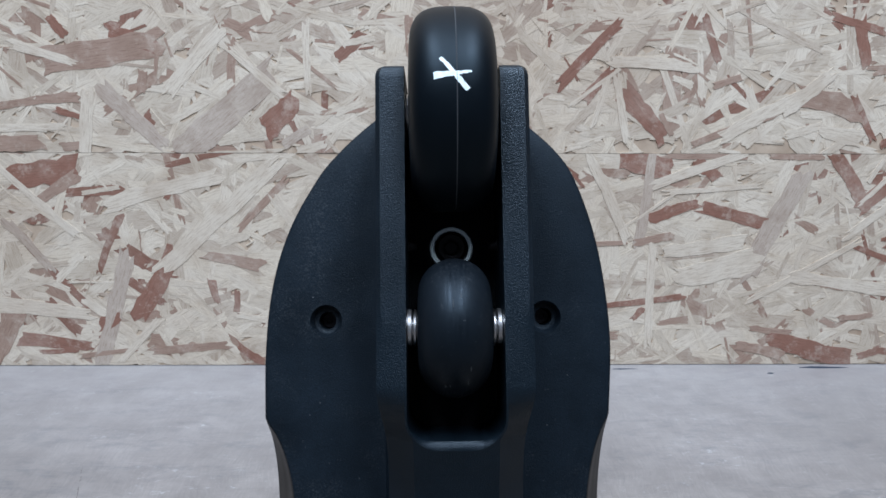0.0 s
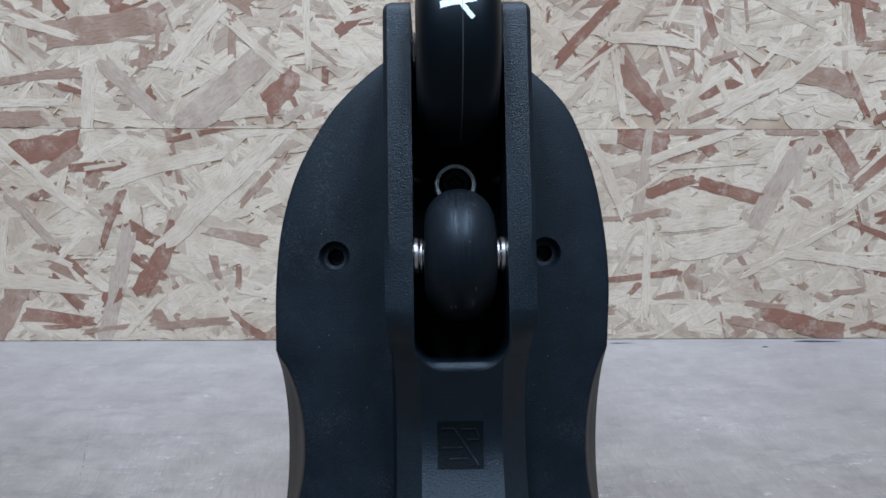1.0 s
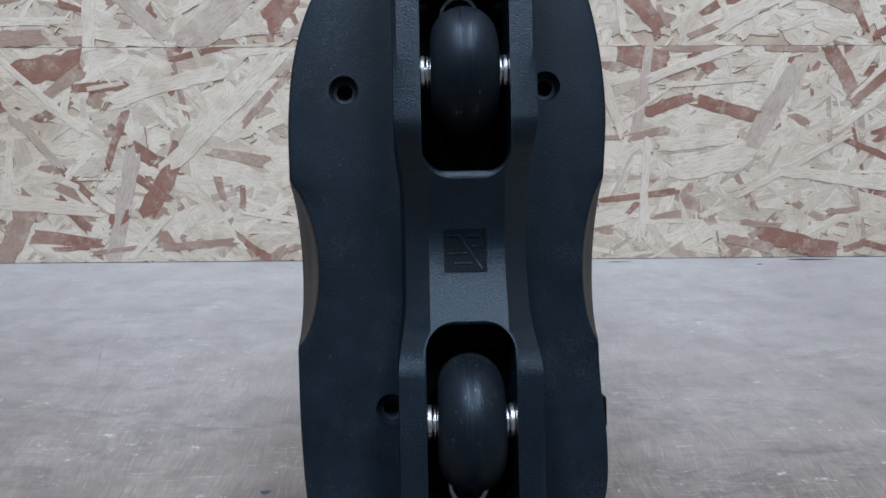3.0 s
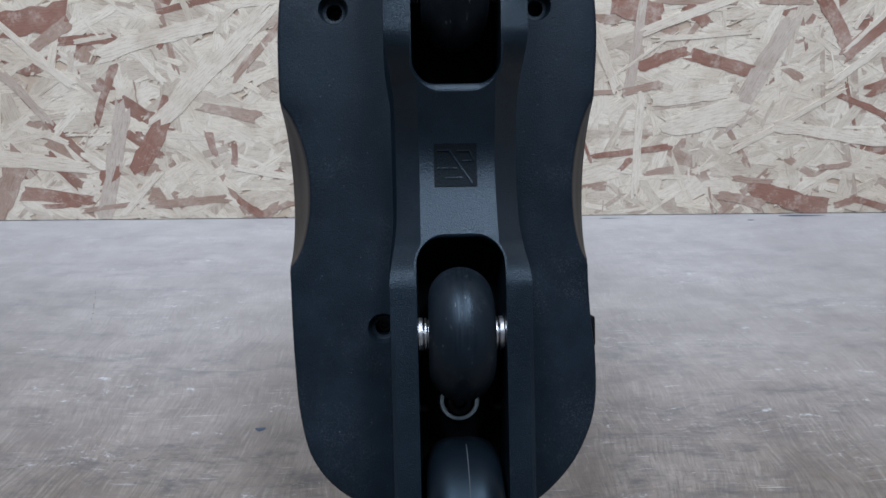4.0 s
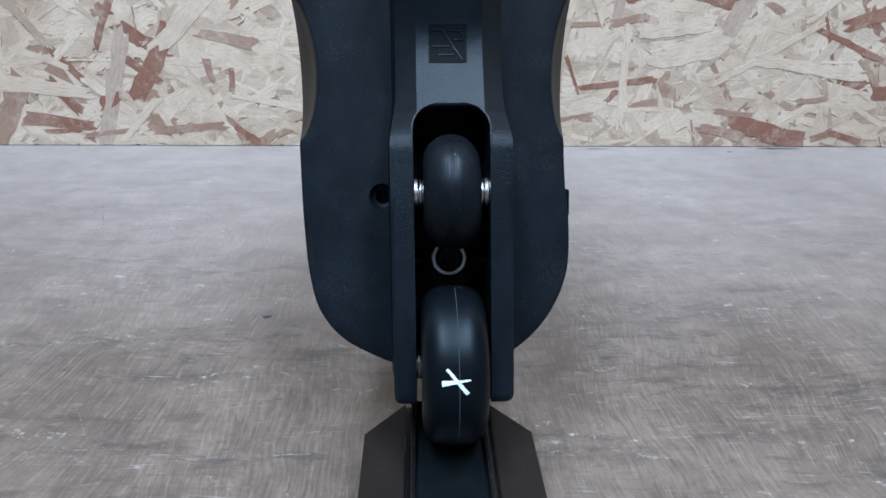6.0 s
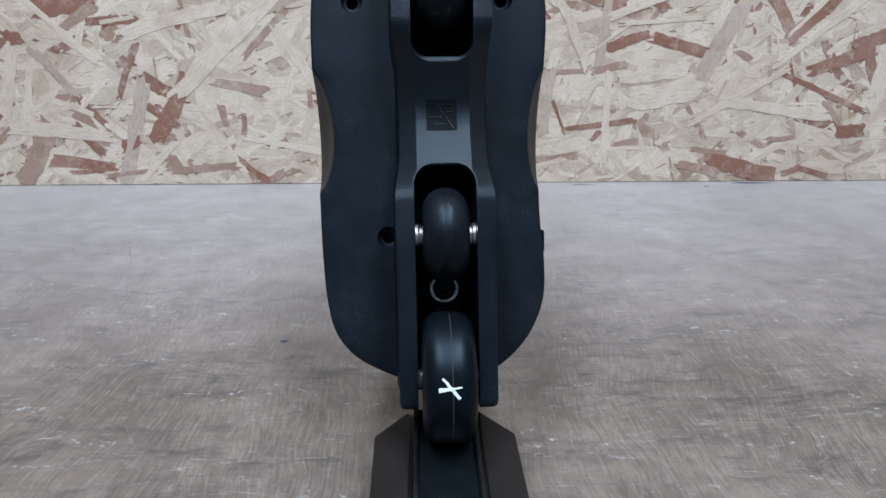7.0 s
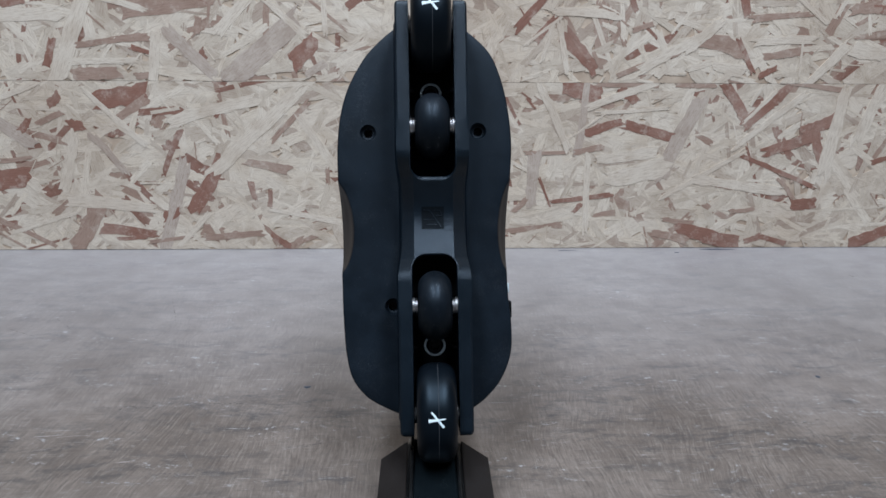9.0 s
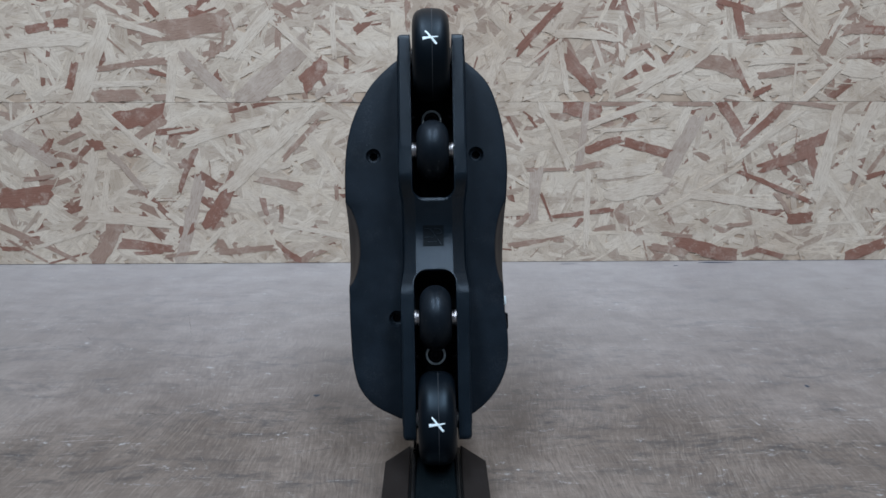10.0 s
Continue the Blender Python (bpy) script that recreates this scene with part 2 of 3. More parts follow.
    # paler towards the wall: the far floor's grazing sheen painted into the colour
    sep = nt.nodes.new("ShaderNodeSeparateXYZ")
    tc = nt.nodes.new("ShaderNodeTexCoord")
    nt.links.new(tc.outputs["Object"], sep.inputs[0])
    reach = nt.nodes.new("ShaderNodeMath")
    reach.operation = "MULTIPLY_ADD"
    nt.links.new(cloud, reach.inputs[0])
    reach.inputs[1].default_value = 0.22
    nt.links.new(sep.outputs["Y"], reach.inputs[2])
    far_sheen = ramp(nt, reach.outputs[0], [(0.33, grey(0)), (0.78, grey(0.70))])
    thin = mix(nt, 1.0, far_sheen, ramp(nt, dirt, [(0.34, grey(1)), (0.68, grey(0.84))]), "MULTIPLY")
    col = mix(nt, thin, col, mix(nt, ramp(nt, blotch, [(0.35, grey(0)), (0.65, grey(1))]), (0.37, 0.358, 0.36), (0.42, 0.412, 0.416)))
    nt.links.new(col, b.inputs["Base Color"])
    nt.links.new(ramp(nt, blotch, [(0.3, grey(0.33)), (0.7, grey(0.50))]), b.inputs["Roughness"])
    bump(nt, b, grain, 0.3, 0.0004)


M_FLOOR = material("worn_plywood_floor", floor_build)


def wall_build(nt, b):
    n = tex_noise(nt, coords(nt, (1, 1, 1)), 5, 5)
    nt.links.new(ramp(nt, n, [(0.3, (0.085, 0.09, 0.10)), (0.7, (0.12, 0.127, 0.138))]), b.inputs["Base Color"])
    b.inputs["Roughness"].default_value = 0.8


M_WALL = material("unseen_dark_room_shell", wall_build)


# ---- mesh helpers ----
def part(name, bm, mat, parent=None, label="", smooth=40.0):
    me = bpy.data.meshes.new(name)
    bmesh.ops.recalc_face_normals(bm, faces=bm.faces)
    bm.to_mesh(me)
    bm.free()
    me.materials.append(mat)
    if smooth:
        me.shade_smooth()
        me.set_sharp_from_angle(angle=radians(smooth))
    ob = new(name, me)
    if parent:
        ob.parent = parent
    if label:
        ob["label"] = label
    return ob


def empty(name, m=None):
    ob = new(name)
    ob.empty_display_size = 0.02
    if m is not None:
        ob.matrix_world = m
    return ob


def box(bm, x0, x1, y0, y1, z0, z1, bevel=0.0):
    r = bmesh.ops.create_cube(bm, size=1.0)
    for v in r["verts"]:
        v.co = Vector(((x0 + x1) / 2 + v.co.x * (x1 - x0), (y0 + y1) / 2 + v.co.y * (y1 - y0),
                       (z0 + z1) / 2 + v.co.z * (z1 - z0)))
    if bevel:
        bmesh.ops.bevel(bm, geom=list({e for v in r["verts"] for e in v.link_edges}), offset=bevel, segments=2,
                        affect="EDGES", profile=0.5)


def lathe(bm, profile, axis, centre, n=64):
    """Turns a closed profile of (along the axis, radius) round the axis 'x' or 'y'."""
    rings = []
    for i in range(n):
        a = 2 * math.pi * i / n
        ring = []
        for s, r in profile:
            c, d = r * math.cos(a), r * math.sin(a)
            p = Vector((s, c, d)) if axis == "x" else Vector((c, s, d))
            ring.append(bm.verts.new(p + Vector(centre)))
        rings.append(ring)
    k = len(profile)
    for i in range(n):
        for j in range(k):
            bm.faces.new((rings[i][j], rings[(i + 1) % n][j], rings[(i + 1) % n][(j + 1) % k], rings[i][(j + 1) % k]))


def loft(bm, sections, close=True):
    rows = [[bm.verts.new(p) for p in s] for s in sections]
    k = len(rows[0])
    for a, b in zip(rows, rows[1:]):
        for j in range(k if close else k - 1):
            bm.faces.new((a[j], b[j], b[(j + 1) % k], a[(j + 1) % k]))
    if close:
        bm.faces.new(rows[0])
        bm.faces.new(rows[-1])


def ease(a, b, x):
    t = min(1.0, max(0.0, (x - a) / (b - a)))
    return t * t * (3 - 2 * t)


def s(x, y, z):
    return Vector((x * U, y * U, z * U))


# ---- the room ----
WALL = 779 * U
EDGE = 1.9
bm = bmesh.new()
box(bm, -EDGE, EDGE, -2.3, WALL + 0.05, -0.03, 0.0)
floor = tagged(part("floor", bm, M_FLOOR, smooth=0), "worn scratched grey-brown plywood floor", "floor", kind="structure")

def smear_material(name, colour, rough):
    def build(nt, b):
        n = tex_noise(nt, coords(nt, (1, 1, 1)), 500, 4)
        nt.links.new(ramp(nt, n, [(0.3, tuple(c * 0.6 for c in colour)), (0.7, colour)]), b.inputs["Base Color"])
        b.inputs["Roughness"].default_value = rough
    return material(name, build)


M_SMEARS = {"W": smear_material("chalky_scratch", (0.26, 0.25, 0.24), 0.7),
            "D": smear_material("dark_scuff", (0.125, 0.108, 0.098), 0.6),
            "N": smear_material("navy_paint_spot", (0.035, 0.055, 0.085), 0.5)}
smear_count = [0]


def smear(tone, x0, y0, x1, y1, width):
    """A thin, broken-edged streak on the floor from one place to another."""
    smear_count[0] += 1
    src = random.Random(300 + smear_count[0])
    length = math.hypot(x1 - x0, y1 - y0)
    dx, dy = (x1 - x0) / length, (y1 - y0) / length
    b = bmesh.new()
    # short ragged dabs, with gaps where the tool skipped
    k = 0.0
    while k < length:
        run = length if tone == "N" else src.uniform(1.2, 5.0)
        if tone == "N" or src.random() < 0.68:
            f = (k + run / 2) / length
            w = width * (0.6 if tone == "N" else 0.32) * (0.2 + math.sin(math.pi * min(1.0, f))) * src.uniform(0.3, 1.0)
            off = src.uniform(-0.45, 0.45) * width
            cx, cy = x0 + (x1 - x0) * f - dy * off, y0 + (y1 - y0) * f + dx * off
            ring = []
            for j in range(7):
                a = 2 * math.pi * j / 7
                p, q = math.cos(a) * run * 0.6 * src.uniform(0.6, 1.1), math.sin(a) * w * src.uniform(0.5, 1.2)
                ring.append(b.verts.new(s(cx + dx * p - dy * q, cy + dy * p + dx * q, 0.05)))
            peak = b.verts.new(s(cx, cy, 0.22))
            for j in range(7):
                b.faces.new((ring[j], ring[(j + 1) % 7], peak))
        k += run
    part("floor_scratch", b, M_SMEARS[tone], floor, smooth=0)


smear('W', -420, 314, -379, 304, 1.6)
smear('W', -379, 308, -335, 302, 1.2)
smear('W', -270, 204, -214, 200, 2.2)
smear('W', -439, 357, -402, 363, 1.0)
smear('W', 68, 248, 98, 251, 2.6)
smear('W', 82, 275, 93, 265, 2.0)
smear('W', 130, 291, 158, 297, 1.8)
smear('W', 195, 202, 220, 207, 1.8)
smear('W', 300, 333, 320, 326, 1.2)
smear('W', -96, 203, -60, 205, 1.4)
smear('W', -210, 252, -186, 215, 1.0)
smear('W', -217, 418, -172, 341, 0.8)
smear('W', 330, 235, 354, 225, 1.6)
smear('D', -334, 573, -301, 494, 1.6)
smear('D', -491, 483, -435, 455, 1.2)
smear('D', -452, 513, -412, 475, 1.2)
smear('D', -309, 305, -241, 310, 5)
smear('D', -233, 311, -165, 314, 4)
smear('D', -218, 210, -163, 213, 4)
smear('D', 191, 297, 249, 293, 4)
smear('D', 293, 271, 353, 274, 4)
smear('D', 588, 660, 619, 642, 5)
smear('D', 116, 412, 121, 412, 4)
smear('D', -123, 242, -85, 250, 3)
smear('N', -124, 343, -116, 344, 5)
smear('N', 206, 772, 240, 772, 7)
smear('N', 434, 772, 506, 772, 6)
smear('N', 395, 757, 404, 757, 4)
smear('N', 386, 353, 391, 353, 4)

wall_n = empty("wall_north")
tagged(wall_n, "whitewashed strand board wall of two panels with red-brown flakes", "wall", kind="structure")
SEAM = 263 * U
for z0, z1 in ((0.0005, SEAM - 0.0001), (SEAM + 0.0001, 2.3)):
    bm = bmesh.new()
    box(bm, -EDGE, EDGE, WALL + 0.004, WALL + 0.022, z0, z1)
    part("board_panel", bm, M_BOARD, wall_n, smooth=0)


def strand_shape(length, width, rnd):
    """An uneven, split-ended flake of wood round the origin, long in x."""
    n = 9
    skew = rnd.uniform(-0.25, 0.25) * width / length
    bow = rnd.uniform(-0.1, 0.1)
    taper = rnd.uniform(0.55, 1.0), rnd.uniform(0.55, 1.0)

    def half(i, side):
        f = i / n
        w = taper[0] * (1 - f) + taper[1] * f if rnd.random() < 0.85 else 0.8
        return (-0.5 + f + skew * side + rnd.uniform(-0.02, 0.02), side * 0.5 * w * rnd.uniform(0.76, 1.0) + bow * (f - f * f) * 4)

    def end(f, ys):
        return [(f + rnd.uniform(-0.08, 0.08), y) for y in ys]

    top = [half(i, 1) for i in range(n + 1)]
    low = [half(i, -1) for i in range(n, -1, -1)]
    pts = top + end(0.5, (0.22 * taper[1], 0.0, -0.2 * taper[1])) + low + end(-0.5, (-0.22 * taper[0], 0.02, 0.2 * taper[0]))
    return [(x * length, y * width) for x, y in pts]


def strand_mesh(name, flakes, mat):
    """flakes: tuples of x, z, depth, length, width, turn, random source."""
    verts, faces, uvs = [], [], []
    for x, z, d, length, width, turn, rnd in flakes:
        pts = strand_shape(length, width, rnd)
        c, s = math.cos(turn), math.sin(turn)
        tx, tz = rnd.uniform(-0.001, 0.001), rnd.uniform(-0.004, 0.004)
        ou, ov = rnd.uniform(0, 50), rnd.uniform(0, 50)
        lo, hi = (0.0008, SEAM - 0.00016) if z < SEAM else (SEAM + 0.00016, 2.29)
        first = len(verts)
        for px, pz in pts:
            wz = min(hi, max(lo, z + px * s + pz * c))
            verts.append((x + px * c - pz * s, WALL + 0.0035 - d + px * tx + pz * tz, wz))
            uvs.append((px + ou, pz + ov))
        k = len(pts)
        for px, pz in pts:  # a rim back into the board gives the flake its thickness
            wz = min(hi, max(lo, z + px * s + pz * c))
            verts.append((x + px * c - pz * s, WALL + 0.0062, wz))
            uvs.append((px + ou, pz + ov))
        faces.append([first + i for i in range(k)][::-1])
        faces += [[first + i, first + (i + 1) % k, first + k + (i + 1) % k, first + k + i] for i in range(k)]
    me = bpy.data.meshes.new(name)
    me.from_pydata(verts, [], faces)
    layer = me.uv_layers.new(name="grain")
    for loop in me.loops:
        layer.data[loop.index].uv = uvs[loop.vertex_index]
    me.materials.append(mat)
    return new(name, me)


rnd = random.Random(11)
flakes = []
COUNT = 4200
for i in range(COUNT):
    q = i / COUNT
    length = rnd.choice((rnd.uniform(30, 70), rnd.uniform(60, 130), rnd.uniform(90, 170))) * U
    width = min(length * 0.45, rnd.uniform(9, 38) * U)
    if q > 0.55:
        length, width = length * 0.72, width * 0.55
    if q > 0.85:
        length, width = length * 0.55, width * 0.7
    turn = rnd.gauss(0, 0.5) if rnd.random() < 0.5 else rnd.uniform(-1.57, 1.57)
    flakes.append((rnd.uniform(-880, 880) * U, rnd.uniform(0, 640) * U, q * 0.00045, length, width, turn, rnd))
ob = strand_mesh("wood_strands", flakes, M_STRAND)
ob.parent = wall_n
tagged(ob, "overlapping pale and red-brown pressed wood flakes", kind="stuff")

rnd = random.Random(23)
slivers = []
for i in range(520):
    length = rnd.uniform(8, 34) * U
    slivers.append((rnd.uniform(-880, 880) * U, rnd.uniform(0, 640) * U, 0.00046 + i * 1e-7, length, rnd.uniform(1.2, 4.5) * U, rnd.uniform(-1.57, 1.57), rnd))
ob = strand_mesh("wood_slivers", slivers, M_STRAND)
ob.parent = wall_n
tagged(ob, "thin broken slivers pressed over the larger flakes", kind="stuff")

order = [0]


def strand(tone, x, z, length, width, turn):
    order[0] += 1
    src = random.Random(100 + order[0])
    one = strand_mesh("wood_strand", [(x * U, z * U, 0.00050 + 0.000002 * order[0], length * U, width * U, radians(turn), src)],
                      M_STRANDS[tone])
    one.parent = wall_n


strand('B', -378, 374, 138, 35, 9)
strand('R', -342, 388, 54, 22, -18)
strand('R', -657, 115, 85, 41, 4)
strand('G', -640, 194, 91, 29, -33)
strand('R', -461, 240, 81, 35, 8)
strand('B', -446, 221, 62, 19, 32)
strand('B', -490, 273, 71, 23, 3)
strand('B', -420, 270, 28, 13, 5)
strand('G', -349, 303, 95, 28, -46)
strand('G', -244, 307, 154, 44, 40)
strand('R', -185, 306, 49, 32, 43)
strand('G', -167, 281, 34, 15, 32)
strand('B', -653, 38, 125, 14, -27)
strand('R', -697, 28, 33, 11, -2)
strand('B', -539, 40, 101, 45, 56)
strand('R', -477, 31, 86, 25, -7)
strand('R', -473, 20, 47, 10, 4)
strand('G', -399, 75, 151, 31, 71)
strand('R', -406, 59, 28, 22, 21)
strand('R', -345, 106, 105, 27, 58)
strand('B', -355, 66, 22, 14, 10)
strand('B', -313, 23, 97, 14, 5)
strand('R', -237, 16, 40, 17, -36)
strand('B', -250, 136, 70, 18, -11)
strand('R', -275, 97, 30, 13, -80)
strand('B', -211, 203, 85, 12, 45)
strand('R', -314, 220, 26, 8, 52)
strand('R', -420, 307, 33, 11, -17)
strand('B', -431, 323, 48, 15, 4)
strand('B', -335, 342, 24, 13, 76)
strand('B', -317, 360, 44, 7, 80)
strand('R', -553, 302, 44, 13, 68)
strand('B', -483, 317, 60, 11, 8)
strand('R', -593, 373, 34, 14, 10)
strand('R', -557, 379, 22, 17, 4)
strand('R', -421, 400, 25, 14, -53)
strand('R', -608, 198, 26, 14, 53)
strand('R', -532, 197, 24, 24, 2)
strand('B', -569, 208, 44, 12, 25)
strand('R', -559, 236, 25, 19, 39)
strand('B', -632, 146, 49, 10, 7)
strand('B', -414, 17, 71, 9, 7)
strand('C', -591, 352, 127, 33, 4)
strand('C', -521, 321, 136, 29, 64)
strand('C', -440, 371, 74, 14, -17)
strand('C', -481, 291, 103, 13, 1)
strand('C', -551, 142, 100, 20, 71)
strand('C', -499, 76, 144, 26, -7)
strand('C', -263, 190, 194, 36, 42)
strand('C', -325, 219, 138, 29, 14)
strand('C', -274, 364, 96, 19, 46)
strand('C', -169, 171, 108, 18, -57)
strand('C', -206, 352, 79, 13, -41)
strand('C', -150, 368, 77, 11, 90)
strand('C', -402, 298, 72, 17, 80)
strand('C', -631, 239, 101, 13, 21)
strand('C', -471, 208, 117, 15, -46)
strand('G', -489, 153, 75, 16, -54)
strand('C', -607, 45, 114, 10, 18)
strand('C', -371, 35, 79, 14, 46)
strand('C', -195, 56, 114, 12, -11)
strand('B', 438, 318, 78, 37, -15)
strand('R', 479, 303, 60, 11, -59)
strand('R', 465, 386, 51, 17, -73)
strand('B', 525, 359, 91, 13, 5)
strand('R', 456, 405, 63, 13, -15)
strand('B', 536, 307, 62, 15, 9)
strand('R', 517, 280, 28, 14, 27)
strand('R', 226, 308, 75, 32, -45)
strand('R', 162, 372, 98, 17, 47)
strand('R', 174, 340, 46, 15, 49)
strand('R', 234, 252, 61, 31, -14)
strand('B', 301, 261, 99, 12, -1)
strand('R', 307, 245, 34, 22, -41)
strand('B', 409, 262, 63, 13, 0)
strand('R', 274, 196, 62, 24, 20)
strand('R', 341, 191, 81, 20, -15)
strand('R', 473, 234, 71, 20, -54)
strand('R', 523, 230, 93, 26, 43)
strand('R', 572, 170, 87, 24, 17)
strand('R', 610, 201, 54, 30, 23)
strand('R', 616, 165, 59, 20, -66)
strand('R', 557, 127, 142, 12, -22)
strand('R', 607, 75, 42, 23, 5)
strand('B', 576, 98, 46, 12, -49)
strand('B', 590, 260, 100, 11, -8)
strand('R', 677, 370, 31, 17, -3)
strand('B', 649, 371, 45, 23, 8)
strand('B', 671, 331, 59, 8, 2)
strand('R', 721, 146, 31, 11, 18)
strand('R', 728, 17, 71, 25, 22)
strand('R', 460, 21, 106, 31, -16)
strand('B', 396, 19, 61, 16, -14)
strand('B', 406, 46, 51, 12, -7)
strand('R', 532, 16, 28, 14, 22)
strand('R', 568, 13, 44, 11, -16)
strand('B', 508, 64, 40, 12, 6)
strand('B', 471, 104, 28, 14, -6)
strand('R', 245, 84, 92, 11, 7)
strand('B', 146, 73, 28, 14, 47)
strand('R', 239, 68, 18, 14, 52)
strand('R', 157, 232, 22, 6, -50)
strand('R', 185, 94, 51, 6, -67)
strand('B', 184, 157, 68, 9, 1)
strand('B', 319, 343, 32, 11, 19)
strand('B', 251, 162, 45, 12, 12)
strand('B', 254, 295, 29, 8, -60)
strand('G', 166, 114, 89, 27, 89)
strand('G', 237, 211, 113, 16, 86)
strand('G', 392, 177, 135, 33, 67)
strand('B', 329, 290, 97, 13, 21)
strand('C', 171, 337, 67, 7, 37)
strand('C', 177, 321, 55, 11, 75)
strand('C', 202, 314, 76, 13, -77)
strand('C', 195, 208, 112, 21, -63)
strand('C', 299, 246, 114, 15, 20)
strand('C', 245, 198, 89, 5, 35)
strand('C', 315, 222, 116, 8, 4)
strand('C', 312, 153, 97, 26, 7)
strand('C', 253, 86, 135, 16, -88)
strand('C', 333, 127, 99, 41, 14)
strand('C', 439, 124, 143, 14, 31)
strand('C', 534, 209, 135, 15, 40)
strand('C', 512, 228, 64, 9, 47)
strand('C', 442, 264, 58, 12, 39)
strand('C', 506, 247, 40, 8, 61)
strand('C', 638, 188, 138, 31, 85)
strand('C', 635, 99, 63, 9, 80)
strand('C', 689, 225, 115, 24, 73)
strand('C', 497, 105, 150, 18, -8)
strand('C', 599, 280, 109, 18, 49)
strand('C', 456, 285, 49, 25, -11)
strand('C', 564, 300, 59, 5, -87)
strand('C', 535, 325, 93, 14, 3)
strand('C', 618, 382, 50, 13, 65)
strand('C', 562, 375, 79, 11, -37)
strand('C', 361, 304, 101, 18, 29)
strand('C', 411, 333, 65, 25, 38)
strand('C', 235, 361, 92, 21, -4)
strand('C', 670, 311, 59, 29, -9)

# unseen walls and ceiling, added and kept dark to hold down reflections
for name, dims in (("wall_west", (-EDGE - 0.1, -EDGE, -2.3, WALL + 0.05, 0, 2.3)), ("wall_east", (EDGE, EDGE + 0.1, -2.3, WALL + 0.05, 0, 2.3)),
                   ("wall_south", (-EDGE, EDGE, -2.4, -2.3, 0, 2.3))):
    bm = bmesh.new()
    box(bm, *dims)
    tagged(part(name, bm, M_WALL, smooth=0), "unseen wall added to close the room, kept dark to dim reflections", "wall", kind="structure")
bm = bmesh.new()
box(bm, -EDGE, EDGE, -2.3, WALL + 0.05, 2.3, 2.4)
tagged(part("ceiling", bm, M_WALL, smooth=0), "unseen ceiling added to close the room, kept dark to dim reflections", "ceiling", kind="structure")

# ---- the skate: upright, leaning back, its wheels towards the camera ----
# local axes: x right, y away from the wheels' side, z along the sole; in units of the plan
LEANBACK = 19.1
SKATE = pose(-0.3 * U, 217.2 * U, 203.5 * U, -LEANBACK, 0, 0) @ pose(0, 0, 0, 0, -0.72, 0)
skate = empty("inline_skate", SKATE)
tagged(skate, "black plastic inline skate chassis standing on end in a stand", "inline skate")


# sole plate: stations of height, left edge, right edge
SOLE = [(151, -5, -1), (149, -16, 13), (144, -26, 24), (138, -34, 32), (129, -43.5, 41.3), (119, -51.5, 47.8), (100, -61.8, 54.3),
        (79, -68, 58.2), (55, -70.5, 59.9), (26, -70.4, 58.2), (-6, -69.6, 56.2), (-38, -68.2, 54.8), (-61, -67.8, 55.6),
        (-78, -67.2, 57.3), (-100, -65.5, 56.7), (-118, -61.0, 50.2), (-131.5, -50.5, 39.9), (-141, -34, 27.5), (-146.2, -20, 15),
        (-148.8, -5, -1)]
SOLE_Y = 35.6
CROWN = 1.0


def sole_station(q):
    i = min(len(SOLE) - 2, int(q))
    f = q - i
    a, b, c, d = (SOLE[max(0, i - 1)], SOLE[i], SOLE[i + 1], SOLE[min(len(SOLE) - 1, i + 2)])
    return [0.5 * (2 * p1 + (p2 - p0) * f + (2 * p0 - 5 * p1 + 4 * p2 - p3) * f * f + (3 * p1 - p0 - 3 * p2 + p3) * f ** 3)
            for p0, p1, p2, p3 in zip(a, b, c, d)]


def scoop(u, depth):
    t = (u + 5.5) / 33.0
    return depth * (1 - t * t) ** 0.75 if abs(t) < 1 else 0.0


sections, groove_l, groove_r = [], [], []
STEPS = 190
for i in range(STEPS + 1):
    u, xl, xr = sole_station(i * (len(SOLE) - 1) / STEPS)
    bl, br = scoop(u, 10.0), scoop(u, 7.0)
    b = min(1.6, 0.3 * (xr - xl))
    half = []
    for x, sgn, g in ((xl, 1, bl), (xr, -1, br)):
        half.append([(x, 64), (x, SOLE_Y + 1.8 + 1.9 * g), (x + sgn * 0.45 * g, SOLE_Y + 1.6 + 1.25 * g), (x + sgn * (0.86 * g + 0.12 * b), SOLE_Y + 0.9 + 0.42 * g),
                     (x + sgn * (g + 0.45 * b), SOLE_Y + 0.3), (x + sgn * (g + b), SOLE_Y)])
    mid = [(xl + bl + b + (xr - br - xl - bl - 2 * b) * k / 16, SOLE_Y - CROWN * (1 - abs(k / 8 - 1) ** 4)) for k in range(1, 16)]
    sec = half[0] + mid + half[1][::-1]
    sections.append([s(x, y, u) for x, y in sec])
bm = bmesh.new()
loft(bm, sections)
sole = part("sole_plate", bm, M_SOLE, None, "matt black moulded sole plate with scooped sides", smooth=55)
bm = bmesh.new()
HOLES = [(-47.5, 65.0), (34.9, 65.5), (-30.5, -64.5)]
for hx, hu in HOLES:
    lathe(bm, [(30, 0.01), (30, 6.2), (34.6, 6.2), (35.8, 5.5), (38.2, 5.0), (38.6, 4.6), (38.7, 3.3), (52, 3.1), (52, 0.01)], "y", (hx, 0, hu), 32)
for v in bm.verts:
    v.co *= U
cutter = part("cutter", bm, M_HUB)
mod = sole.modifiers.new("holes", "BOOLEAN")
mod.object, mod.operation, mod.solver = cutter, "DIFFERENCE", "EXACT"
bpy.context.view_layer.update()
cut = bpy.data.meshes.new_from_object(sole.evaluated_get(bpy.context.evaluated_depsgraph_get()))
sole.modifiers.clear()
sole.data = cut
